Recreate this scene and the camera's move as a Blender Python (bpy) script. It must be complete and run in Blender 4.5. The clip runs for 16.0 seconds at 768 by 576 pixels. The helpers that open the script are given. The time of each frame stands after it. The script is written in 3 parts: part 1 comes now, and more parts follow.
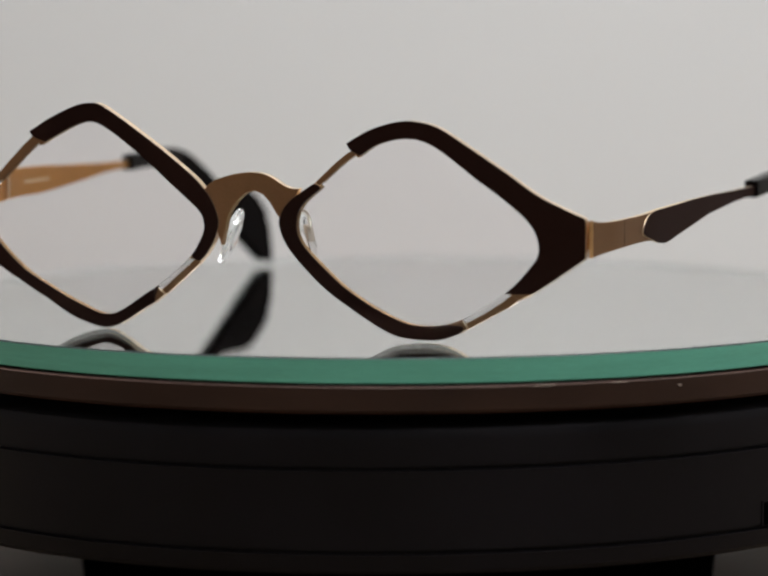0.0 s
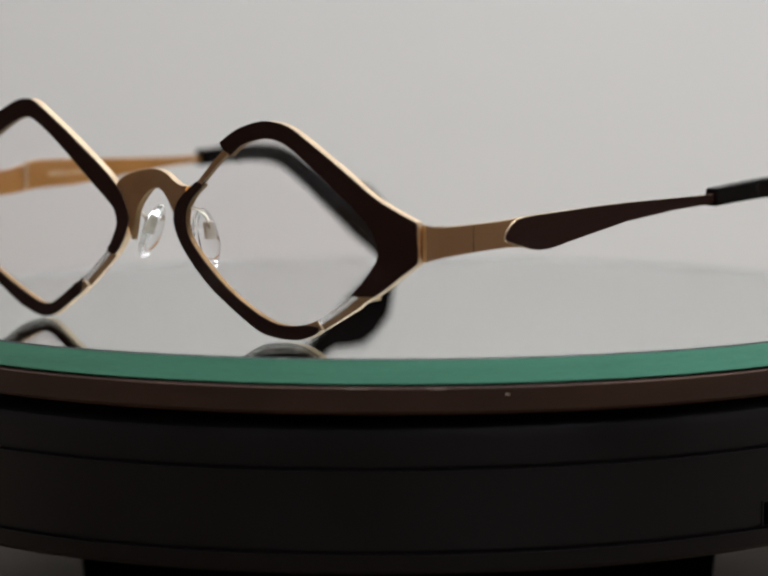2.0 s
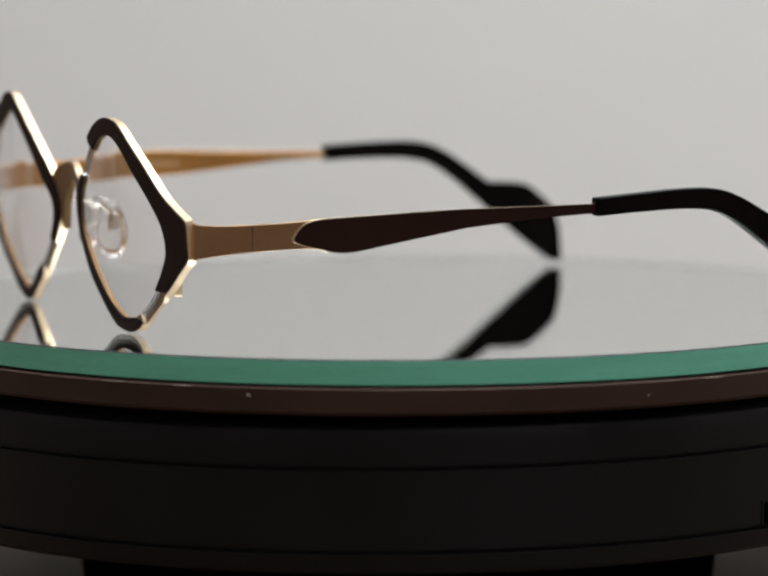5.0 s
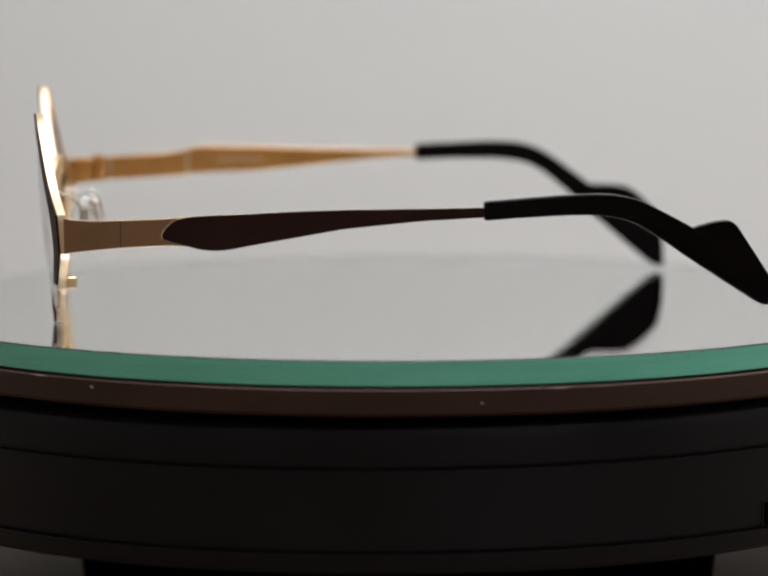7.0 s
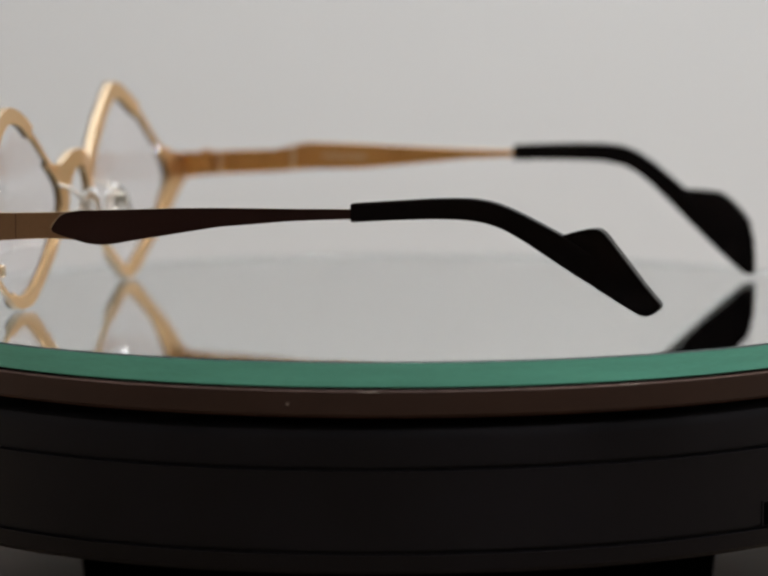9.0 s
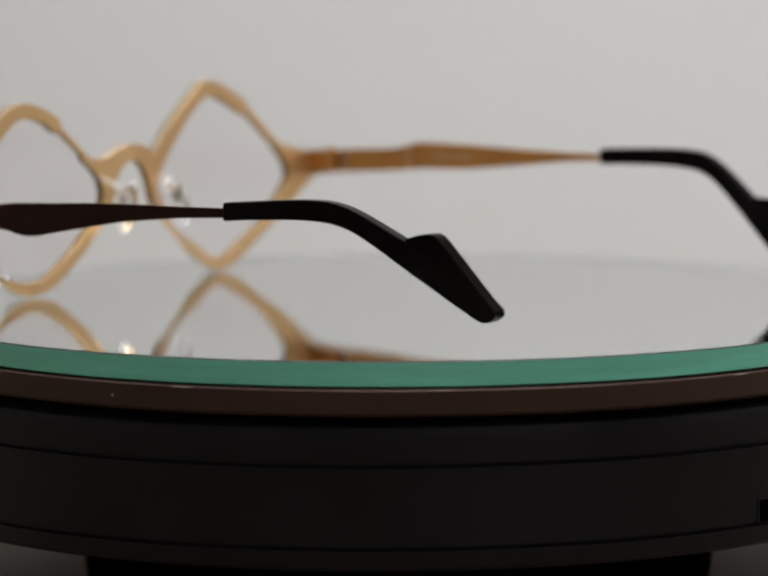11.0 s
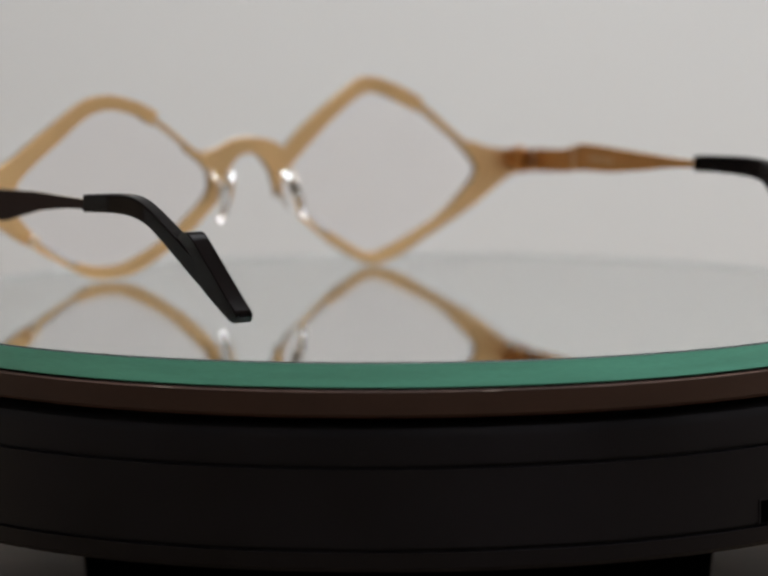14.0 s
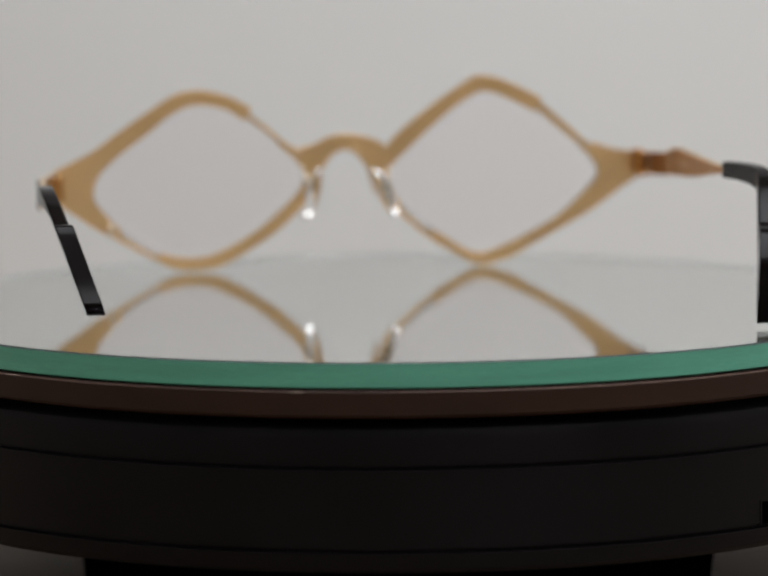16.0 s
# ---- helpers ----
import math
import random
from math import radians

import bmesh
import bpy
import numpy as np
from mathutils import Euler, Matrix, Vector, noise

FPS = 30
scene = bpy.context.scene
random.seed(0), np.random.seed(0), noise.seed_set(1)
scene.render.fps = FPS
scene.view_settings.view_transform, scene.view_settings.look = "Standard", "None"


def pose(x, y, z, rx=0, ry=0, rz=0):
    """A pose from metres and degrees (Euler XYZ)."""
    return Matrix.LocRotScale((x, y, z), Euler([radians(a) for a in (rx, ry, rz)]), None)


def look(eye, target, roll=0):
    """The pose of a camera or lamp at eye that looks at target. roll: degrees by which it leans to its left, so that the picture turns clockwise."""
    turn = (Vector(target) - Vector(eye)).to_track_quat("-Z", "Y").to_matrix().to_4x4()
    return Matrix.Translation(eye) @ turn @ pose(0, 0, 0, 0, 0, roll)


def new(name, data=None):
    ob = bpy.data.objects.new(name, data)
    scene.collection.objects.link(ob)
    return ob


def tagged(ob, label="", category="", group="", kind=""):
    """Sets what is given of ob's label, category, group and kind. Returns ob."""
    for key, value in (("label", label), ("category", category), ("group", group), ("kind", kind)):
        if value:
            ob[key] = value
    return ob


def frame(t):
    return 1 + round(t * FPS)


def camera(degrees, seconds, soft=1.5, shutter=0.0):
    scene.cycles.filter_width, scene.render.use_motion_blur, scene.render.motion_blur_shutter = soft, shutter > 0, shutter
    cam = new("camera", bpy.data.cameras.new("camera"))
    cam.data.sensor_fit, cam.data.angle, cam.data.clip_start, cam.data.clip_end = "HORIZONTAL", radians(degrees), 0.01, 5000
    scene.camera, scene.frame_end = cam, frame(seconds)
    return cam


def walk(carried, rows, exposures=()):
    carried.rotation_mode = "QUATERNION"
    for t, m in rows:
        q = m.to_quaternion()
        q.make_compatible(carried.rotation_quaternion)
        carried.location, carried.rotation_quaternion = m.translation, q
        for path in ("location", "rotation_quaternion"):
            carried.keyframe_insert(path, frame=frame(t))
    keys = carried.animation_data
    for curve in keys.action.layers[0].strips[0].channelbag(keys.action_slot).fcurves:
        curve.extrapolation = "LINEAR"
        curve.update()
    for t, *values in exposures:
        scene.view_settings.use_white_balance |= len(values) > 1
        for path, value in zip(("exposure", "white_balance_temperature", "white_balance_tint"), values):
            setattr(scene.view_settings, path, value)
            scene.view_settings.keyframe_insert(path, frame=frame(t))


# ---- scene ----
# One metre is one unit; the lengths of small things are written in millimetres and scaled by MM.
MM = 0.001

# ---- camera: stands still before the turntable ----
cam = camera(12.95, 16.0, soft=2.5)
EYE = (0.0, -0.6937, 0.0718)
AIM = (-0.00374, 0.30136, -0.02764)
cam.data.dof.use_dof = True
cam.data.dof.focus_distance = 0.63
cam.data.dof.aperture_fstop = 14.0


def stand(back):
    """The camera drawn back along its line of sight, in millimetres."""
    way = (Vector(AIM) - Vector(EYE)).normalized() * back * MM
    return look(Vector(EYE) - way, Vector(AIM) - way, -0.43)


# the picture narrows a little where the lens is refocused; the camera eases back by that much
walk(cam, [(t, stand(b)) for t, b in ((0.0, 0.0), (8.5, 0.0), (10.6, 0.0), (11.0, 7.0), (11.4, 5.0), (13.0, 4.8), (15.6, 4.8), (16.0, 2.4))],
     exposures=[(0.0, 0.12), (7.0, 0.10), (12.0, 0.08), (14.5, 0.06), (16.0, 0.01)])

# ---- light: an unseen panel added over the table, and the room's faint light ----
world = bpy.data.worlds.new("room_air")
scene.world = world
world.use_nodes = True
world.node_tree.nodes["Background"].inputs[0].default_value = (0.9, 0.95, 1.0, 1)
world.node_tree.nodes["Background"].inputs[1].default_value = 0.05


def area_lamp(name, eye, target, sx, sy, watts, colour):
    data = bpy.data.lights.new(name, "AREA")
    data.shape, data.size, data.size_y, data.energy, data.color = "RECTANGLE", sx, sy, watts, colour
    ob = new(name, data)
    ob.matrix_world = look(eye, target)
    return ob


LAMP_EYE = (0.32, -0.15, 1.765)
area_lamp("added_overhead_lamp", LAMP_EYE, (0.32, -0.149, 0), 1.2, 1.2, 50, (0.895, 0.966, 1.046))


# ---- materials ----
def material(name, colour, rough=0.5, metal=0.0, grain=0.0, grain_size=900.0, stain=0.0, stain_size=40.0,
             bump=0.0, spec=0.5, coat=0.0, transmission=0.0, ior=1.5, stretch=(1, 1, 1), rough_var=0.0):
    """Principled surface; grain and stain vary the colour at a fine and a coarse scale, bump adds fine relief."""
    m = bpy.data.materials.new(name)
    m.use_nodes = True
    nt = m.node_tree
    b = nt.nodes["Principled BSDF"]
    b.inputs["Roughness"].default_value = rough
    b.inputs["Metallic"].default_value = metal
    b.inputs["Specular IOR Level"].default_value = spec
    b.inputs["Coat Weight"].default_value = coat
    b.inputs["Coat Roughness"].default_value = 0.15
    b.inputs["Transmission Weight"].default_value = transmission
    b.inputs["IOR"].default_value = ior
    b.inputs["Base Color"].default_value = (*colour, 1)
    if not (grain or stain or bump or rough_var):
        return m
    tc = nt.nodes.new("ShaderNodeTexCoord")
    mp = nt.nodes.new("ShaderNodeMapping")
    mp.inputs["Scale"].default_value = stretch
    nt.links.new(tc.outputs["Object"], mp.inputs["Vector"])

    def tex(scale, detail):
        n = nt.nodes.new("ShaderNodeTexNoise")
        n.inputs["Scale"].default_value = scale
        n.inputs["Detail"].default_value = detail
        nt.links.new(mp.outputs["Vector"], n.inputs["Vector"])
        return n.outputs["Fac"]

    def scaled(fac, lo, hi):
        r = nt.nodes.new("ShaderNodeMapRange")
        r.inputs["From Min"].default_value, r.inputs["From Max"].default_value = 0.25, 0.75
        r.inputs["To Min"].default_value, r.inputs["To Max"].default_value = lo, hi
        nt.links.new(fac, r.inputs["Value"])
        return r.outputs["Result"]

    fine, coarse = tex(grain_size, 4), tex(stain_size, 5)
    mul = nt.nodes.new("ShaderNodeMath")
    mul.operation = "MULTIPLY"
    nt.links.new(scaled(fine, 1 - grain, 1 + grain), mul.inputs[0])
    nt.links.new(scaled(coarse, 1 - stain, 1 + stain), mul.inputs[1])
    sc = nt.nodes.new("ShaderNodeVectorMath")
    sc.operation = "SCALE"
    sc.inputs[0].default_value = colour
    nt.links.new(mul.outputs[0], sc.inputs["Scale"])
    nt.links.new(sc.outputs["Vector"], b.inputs["Base Color"])
    if rough_var:
        nt.links.new(scaled(coarse, max(0.02, rough - rough_var), rough + rough_var), b.inputs["Roughness"])
    if bump:
        bp = nt.nodes.new("ShaderNodeBump")
        bp.inputs["Strength"].default_value = bump
        bp.inputs["Distance"].default_value = 0.0002
        nt.links.new(fine, bp.inputs["Height"])
        nt.links.new(bp.outputs["Normal"], b.inputs["Normal"])
    return m


BRONZE = material("bronze_finish", (0.245, 0.143, 0.077), 0.38, 1.0, grain=0.06, grain_size=2500, stain=0.06, stain_size=120, bump=0.05, rough_var=0.05)
COPPER = material("warm_gold_inner", (0.55, 0.265, 0.082), 0.34, 1.0, grain=0.06, grain_size=2500, stain=0.08, stain_size=150, bump=0.05, rough_var=0.05)
# paler than the gold; used on edges, steps and the rim lock
PALE = material("pale_gold_edge", (0.68, 0.525, 0.355), 0.42, 1.0, grain=0.04, grain_size=2500, stain=0.04, stain_size=120, rough_var=0.04)
GOLD = material("satin_gold", (0.77, 0.50, 0.245), 0.40, 1.0, grain=0.05, grain_size=2500, stain=0.05, stain_size=120, bump=0.05, rough_var=0.05)
BROWN = material("brown_lacquer", (0.019, 0.0078, 0.0058), 0.5, grain=0.08, grain_size=3500, stain=0.10, stain_size=90, bump=0.04, spec=0.045)
BLACK = material("black_acetate", (0.0042, 0.0029, 0.0027), 0.17, grain=0.1, grain_size=2000, stain=0.1, stain_size=100, spec=0.036, rough_var=0.04)
CLEAR = material("clear_silicone", (0.98, 0.98, 0.98), 0.10, transmission=1.0, ior=1.33)
LENS = material("demo_lens", (0.985, 0.968, 0.975), 0.0, transmission=1.0, ior=1.22)
FROST = material("ground_lens_edge", (0.86, 0.84, 0.83), 0.25, transmission=0.88, ior=1.3)
PADMETAL = material("dull_pad_metal", (0.58, 0.53, 0.46), 0.38, 1.0, grain=0.05, grain_size=2500)
# gold darkened and roughened in the material to hold glare off inner walls
INNER = material("darkened_inner_wall", (0.29, 0.185, 0.092), 0.72, 1.0, grain=0.06, grain_size=2500, stain=0.06, stain_size=120)
STEEL = material("screw_and_bead_steel", (0.9, 0.88, 0.85), 0.2, 1.0)
MIRROR = material("silvering", (0.91, 0.92, 0.905), 0.0, 1.0)
GLASS = material("float_glass", (0.975, 0.995, 0.985), 0.0, transmission=1.0, ior=1.5)
GREEN = material("green_glass_edge", (0.112, 0.395, 0.287), 0.4, grain=0.10, grain_size=500, stain=0.14, stain_size=30, stretch=(1, 1, 14), spec=0.4)
GROUND = material("ground_glass_rim", (0.50, 0.535, 0.515), 0.6, grain=0.05, grain_size=600, spec=0.2)
ARRIS = material("dark_ground_arris", (0.035, 0.05, 0.045), 0.6, grain=0.2, grain_size=600, spec=0.2)
PLATTER = material("brown_platter_paint", (0.031, 0.0150, 0.0098), 0.42, grain=0.15, grain_size=1800, stain=0.25, stain_size=45, bump=0.06, stretch=(1, 1, 3), spec=0.18)
PLASTIC = material("black_plastic", (0.0046, 0.0038, 0.0047), 0.45, grain=0.12, grain_size=2600, stain=0.55, stain_size=26, bump=0.08, spec=0.115, rough_var=0.16)
# sheenless black; on the socket it puts a hollow's shade into the colour
DEEP_BLACK = material("sheenless_black", (0.0012, 0.0012, 0.0012), 0.9, spec=0.0)
WORN = material("worn_platter_edge", (0.085, 0.052, 0.042), 0.6, grain=0.3, grain_size=900, stain=0.75, stain_size=22, spec=0.2)
CHIP = material("chipped_paint", (0.42, 0.36, 0.31), 0.6, grain=0.2, grain_size=3000)
PRINT = material("pale_print", (0.66, 0.48, 0.29), 0.5)
TABLE = material("taupe_laminate", (0.172, 0.124, 0.086), 0.6, grain=0.12, grain_size=500, stain=0.15, stain_size=9, stretch=(1, 5, 1), bump=0.05, spec=0.12)
PAPER = material("grey_card", (0.74, 0.735, 0.72), 0.9, grain=0.012, grain_size=700, stain=0.02, stain_size=3, bump=0.03, spec=0.2)
WALLPAINT = material("warm_wall_paint", (0.70, 0.685, 0.66), 0.85, grain=0.02, grain_size=300, stain=0.04, stain_size=2, bump=0.05)
CEILING = material("white_ceiling_paint", (0.82, 0.82, 0.80), 0.9, grain=0.02, grain_size=250, stain=0.03, stain_size=2)
FLOOR = material("floor_boards", (0.20, 0.13, 0.08), 0.5, grain=0.15, grain_size=60, stain=0.2, stain_size=4, stretch=(1, 8, 1), bump=0.05)
# glowing face of the added overhead panel
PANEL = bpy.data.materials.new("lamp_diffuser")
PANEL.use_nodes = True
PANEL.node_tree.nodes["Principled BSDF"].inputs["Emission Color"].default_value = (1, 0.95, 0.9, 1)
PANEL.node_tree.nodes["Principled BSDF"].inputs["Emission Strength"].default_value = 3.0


# ---- mesh helpers ----
def part(name, bm, mat, parent=None, label="", smooth=35.0, bevel=0.0, second=None):
    """Links a bmesh as one mesh object under a thing or a part."""
    bmesh.ops.recalc_face_normals(bm, faces=bm.faces)
    me = bpy.data.meshes.new(name)
    bm.to_mesh(me)
    bm.free()
    me.materials.append(mat)
    for extra in (second or ()):
        me.materials.append(extra)
    for poly in me.polygons:
        poly.use_smooth = True
    me.set_sharp_from_angle(angle=radians(smooth))
    ob = new(name, me)
    ob.parent = parent
    if bevel:
        mod = ob.modifiers.new("bevel", "BEVEL")
        mod.width, mod.segments, mod.limit_method, mod.angle_limit = bevel * MM, 3, "ANGLE", radians(40)
        mod.harden_normals = True
    if label:
        tagged(ob, label)
    return ob


def box(x0, y0, z0, x1, y1, z1, bm=None, m=None):
    bm = bm or bmesh.new()
    made = bmesh.ops.create_cube(bm, size=1.0)["verts"]
    for v in made:
        v.co = Vector((x0 + (v.co.x + 0.5) * (x1 - x0), y0 + (v.co.y + 0.5) * (y1 - y0), z0 + (v.co.z + 0.5) * (z1 - z0)))
        if m is not None:
            v.co = m @ v.co
    return bm


def lathe(profile, steps=256, closed=True):
    """Turns a profile of (radius, z), in millimetres, round the z axis."""
    bm = bmesh.new()
    rings = []
    for r, z in profile:
        if r <= 0:
            rings.append([bm.verts.new((0, 0, z * MM))] * steps)
        else:
            rings.append([bm.verts.new((r * MM * math.cos(math.tau * k / steps), r * MM * math.sin(math.tau * k / steps), z * MM)) for k in range(steps)])
    for a, b in zip(rings, rings[1:]):
        for k in range(steps):
            vs = []
            for v in (a[k], a[(k + 1) % steps], b[(k + 1) % steps], b[k]):
                if v not in vs:
                    vs.append(v)
            if len(vs) > 2:
                bm.faces.new(vs)
    return bm


def tube(path, radius, sides=10):
    """A round bar along a path of points in metres."""
    bm = bmesh.new()
    path = [Vector(p) for p in path]
    rings = []
    for i, p in enumerate(path):
        d = (path[min(i + 1, len(path) - 1)] - path[max(i - 1, 0)]).normalized()
        a = d.orthogonal().normalized()
        b = d.cross(a)
        rings.append([bm.verts.new(p + radius * (math.cos(math.tau * k / sides) * a + math.sin(math.tau * k / sides) * b)) for k in range(sides)])
        if i:
            # keep the ring's seam next to the one before
            prev, cur = rings[-2], rings[-1]
            s = min(range(sides), key=lambda j: (cur[j].co - prev[0].co).length)
            rings[-1] = cur[s:] + cur[:s]
    for r, q in zip(rings, rings[1:]):
        for k in range(sides):
            bm.faces.new((r[k], r[(k + 1) % sides], q[(k + 1) % sides], q[k]))
    bm.faces.new(rings[0])
    bm.faces.new(rings[-1])
    return bm


def spline(points, steps=8):
    """A closed smooth outline through points (u, z) in millimetres; a third value of 1 marks a sharp corner."""
    n = len(points)
    P = [np.array(q[:2], float) for q in points]
    hard = [len(q) > 2 for q in points]
    out = []
    for i in range(n):
        a, b = P[i], P[(i + 1) % n]
        ta = (b - a) if hard[i] else (b - P[i - 1]) / 2
        tb = (b - a) if hard[(i + 1) % n] else (P[(i + 2) % n] - a) / 2
        for k in range(steps):
            t = k / steps
            out.append((2 * t ** 3 - 3 * t * t + 1) * a + (t ** 3 - 2 * t * t + t) * ta + (3 * t * t - 2 * t ** 3) * b + (t ** 3 - t * t) * tb)
    return np.array(out)


def polar(outline, centre):
    """The outline's reach from a centre as a function of the angle in degrees."""
    pts = []
    for a, b in zip(outline, np.roll(outline, -1, axis=0)):
        for k in range(24):
            pts.append(a + (b - a) * k / 24)
    d = np.array(pts) - np.array(centre)
    ang, reach = np.degrees(np.arctan2(d[:, 1], d[:, 0])) % 360, np.hypot(d[:, 0], d[:, 1])
    order = np.argsort(ang)
    return lambda deg: float(np.interp(deg % 360, ang[order], reach[order], period=360))


# ---- motion: the turntable's angle, slightly unlevel platter ----
TURN = [(0.0, 0.0), (0.5, -4.57), (1.0, -9.30), (1.5, -14.03), (2.0, -18.60), (2.5, -23.0), (3.0, -27.35), (3.5, -31.61),
        (4.0, -35.82), (4.5, -40.0), (7.0, -61.7), (7.5, -66.35), (8.0, -71.08), (10.5, -95.4), (11.0, -100.1),
        (11.5, -104.68), (12.0, -109.26), (12.5, -113.95), (13.0, -118.78), (13.5, -123.7), (14.0, -128.58), (14.5, -133.37),
        (15.0, -138.12), (15.5, -142.95), (16.0, -147.9)]
TILT_X, TILT_Y = math.degrees(-0.00352), math.degrees(0.00365)


def platter_pose(angle):
    return pose(0, 0, 0, TILT_X, TILT_Y, angle)


# ---- the room: unseen, added to close the place round the table ----
TABLE_Z = -0.0575
FLOOR_Z, CEIL_Z = -0.79, 1.80
X0, X1, Y0, Y1 = -2.2, 2.2, -2.6, 1.6


def room():
    t = 0.12
    tagged(part("floor", box(X0 - t, Y0 - t, FLOOR_Z - 0.1, X1 + t, Y1 + t, FLOOR_Z), FLOOR), "brown wooden floor of the room", kind="structure")
    tagged(part("ceiling", box(X0 - t, Y0 - t, CEIL_Z, X1 + t, Y1 + t, CEIL_Z + 0.1), CEILING), "plain white painted ceiling", kind="structure")
    for name, b in (("wall_north", (X0 - t, Y1, X1 + t, Y1 + t)), ("wall_south", (X0 - t, Y0 - t, X1 + t, Y0)),
                    ("wall_west", (X0 - t, Y0, X0, Y1)), ("wall_east", (X1, Y0, X1 + t, Y1))):
        tagged(part(name, box(b[0], b[1], FLOOR_Z, b[2], b[3], CEIL_Z), WALLPAINT), "plain warm white painted wall", kind="structure")


# unseen fixture, added to carry the overhead light
def added_light_panel():
    lamp = tagged(new("added_light_panel"), "unseen flat square white light panel added overhead", "ceiling light")
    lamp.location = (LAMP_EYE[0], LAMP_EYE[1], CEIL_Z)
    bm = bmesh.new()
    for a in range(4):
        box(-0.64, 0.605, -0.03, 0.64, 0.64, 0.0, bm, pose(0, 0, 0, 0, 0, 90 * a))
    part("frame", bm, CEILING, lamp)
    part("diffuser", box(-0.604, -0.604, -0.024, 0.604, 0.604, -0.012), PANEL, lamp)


def work_table():
    table = tagged(new("table"), "taupe laminate table under the turntable", "table")
    table.location = (0, -0.2, FLOOR_Z)
    h = TABLE_Z - FLOOR_Z
    part("tabletop", box(-0.9, -0.75, h - 0.03, 0.9, 0.85, h), TABLE, table, bevel=2)
    for x in (-0.82, 0.82):
        for y in (-0.67, 0.77):
            part("leg", box(x - 0.03, y - 0.03, 0, x + 0.03, y + 0.03, h - 0.03), TABLE, table, bevel=2)


def backdrop_card():
    """A large card bowed a little towards the turntable, on two stands."""
    card = tagged(new("backdrop_card"), "plain light grey bowed card standing behind the turntable", "backdrop")
    card.location = (0, 0.45, TABLE_Z)
    # bow added to put a brightness gradient, darker at left, into the shape
    bow = 1.0
    bm = bmesh.new()
    rows = []
    for k in range(61):
        x = -0.8 + 1.6 * k / 60
        y = bow - math.sqrt(bow * bow - x * x)
        nx, ny = x / bow, -math.sqrt(1 - (x / bow) ** 2)
        rows.append([bm.verts.new(v) for v in ((x, y, 0), (x, y, 0.85), (x - nx * 0.004, y - ny * 0.004, 0.85), (x - nx * 0.004, y - ny * 0.004, 0))])
    for r, q in zip(rows, rows[1:]):
        for k in range(4):
            bm.faces.new((r[k], r[(k + 1) % 4], q[(k + 1) % 4], q[k]))
    bm.faces.new(rows[0])
    bm.faces.new(rows[-1])
    part("card", bm, PAPER, card)
    for x in (-0.3, 0.3):
        bm = bmesh.new()
        box(x - 0.015, 0.056, 0, x + 0.015, 0.19, 0.012, bm)
        box(x - 0.015, 0.056, 0.012, x + 0.015, 0.07, 0.3, bm)
        part("stand_foot", bm, PLASTIC, card)


# ---- turntable ----
R_MIRROR, R_PLATTER, R_BASE = 102.8, 103.3, 103.0


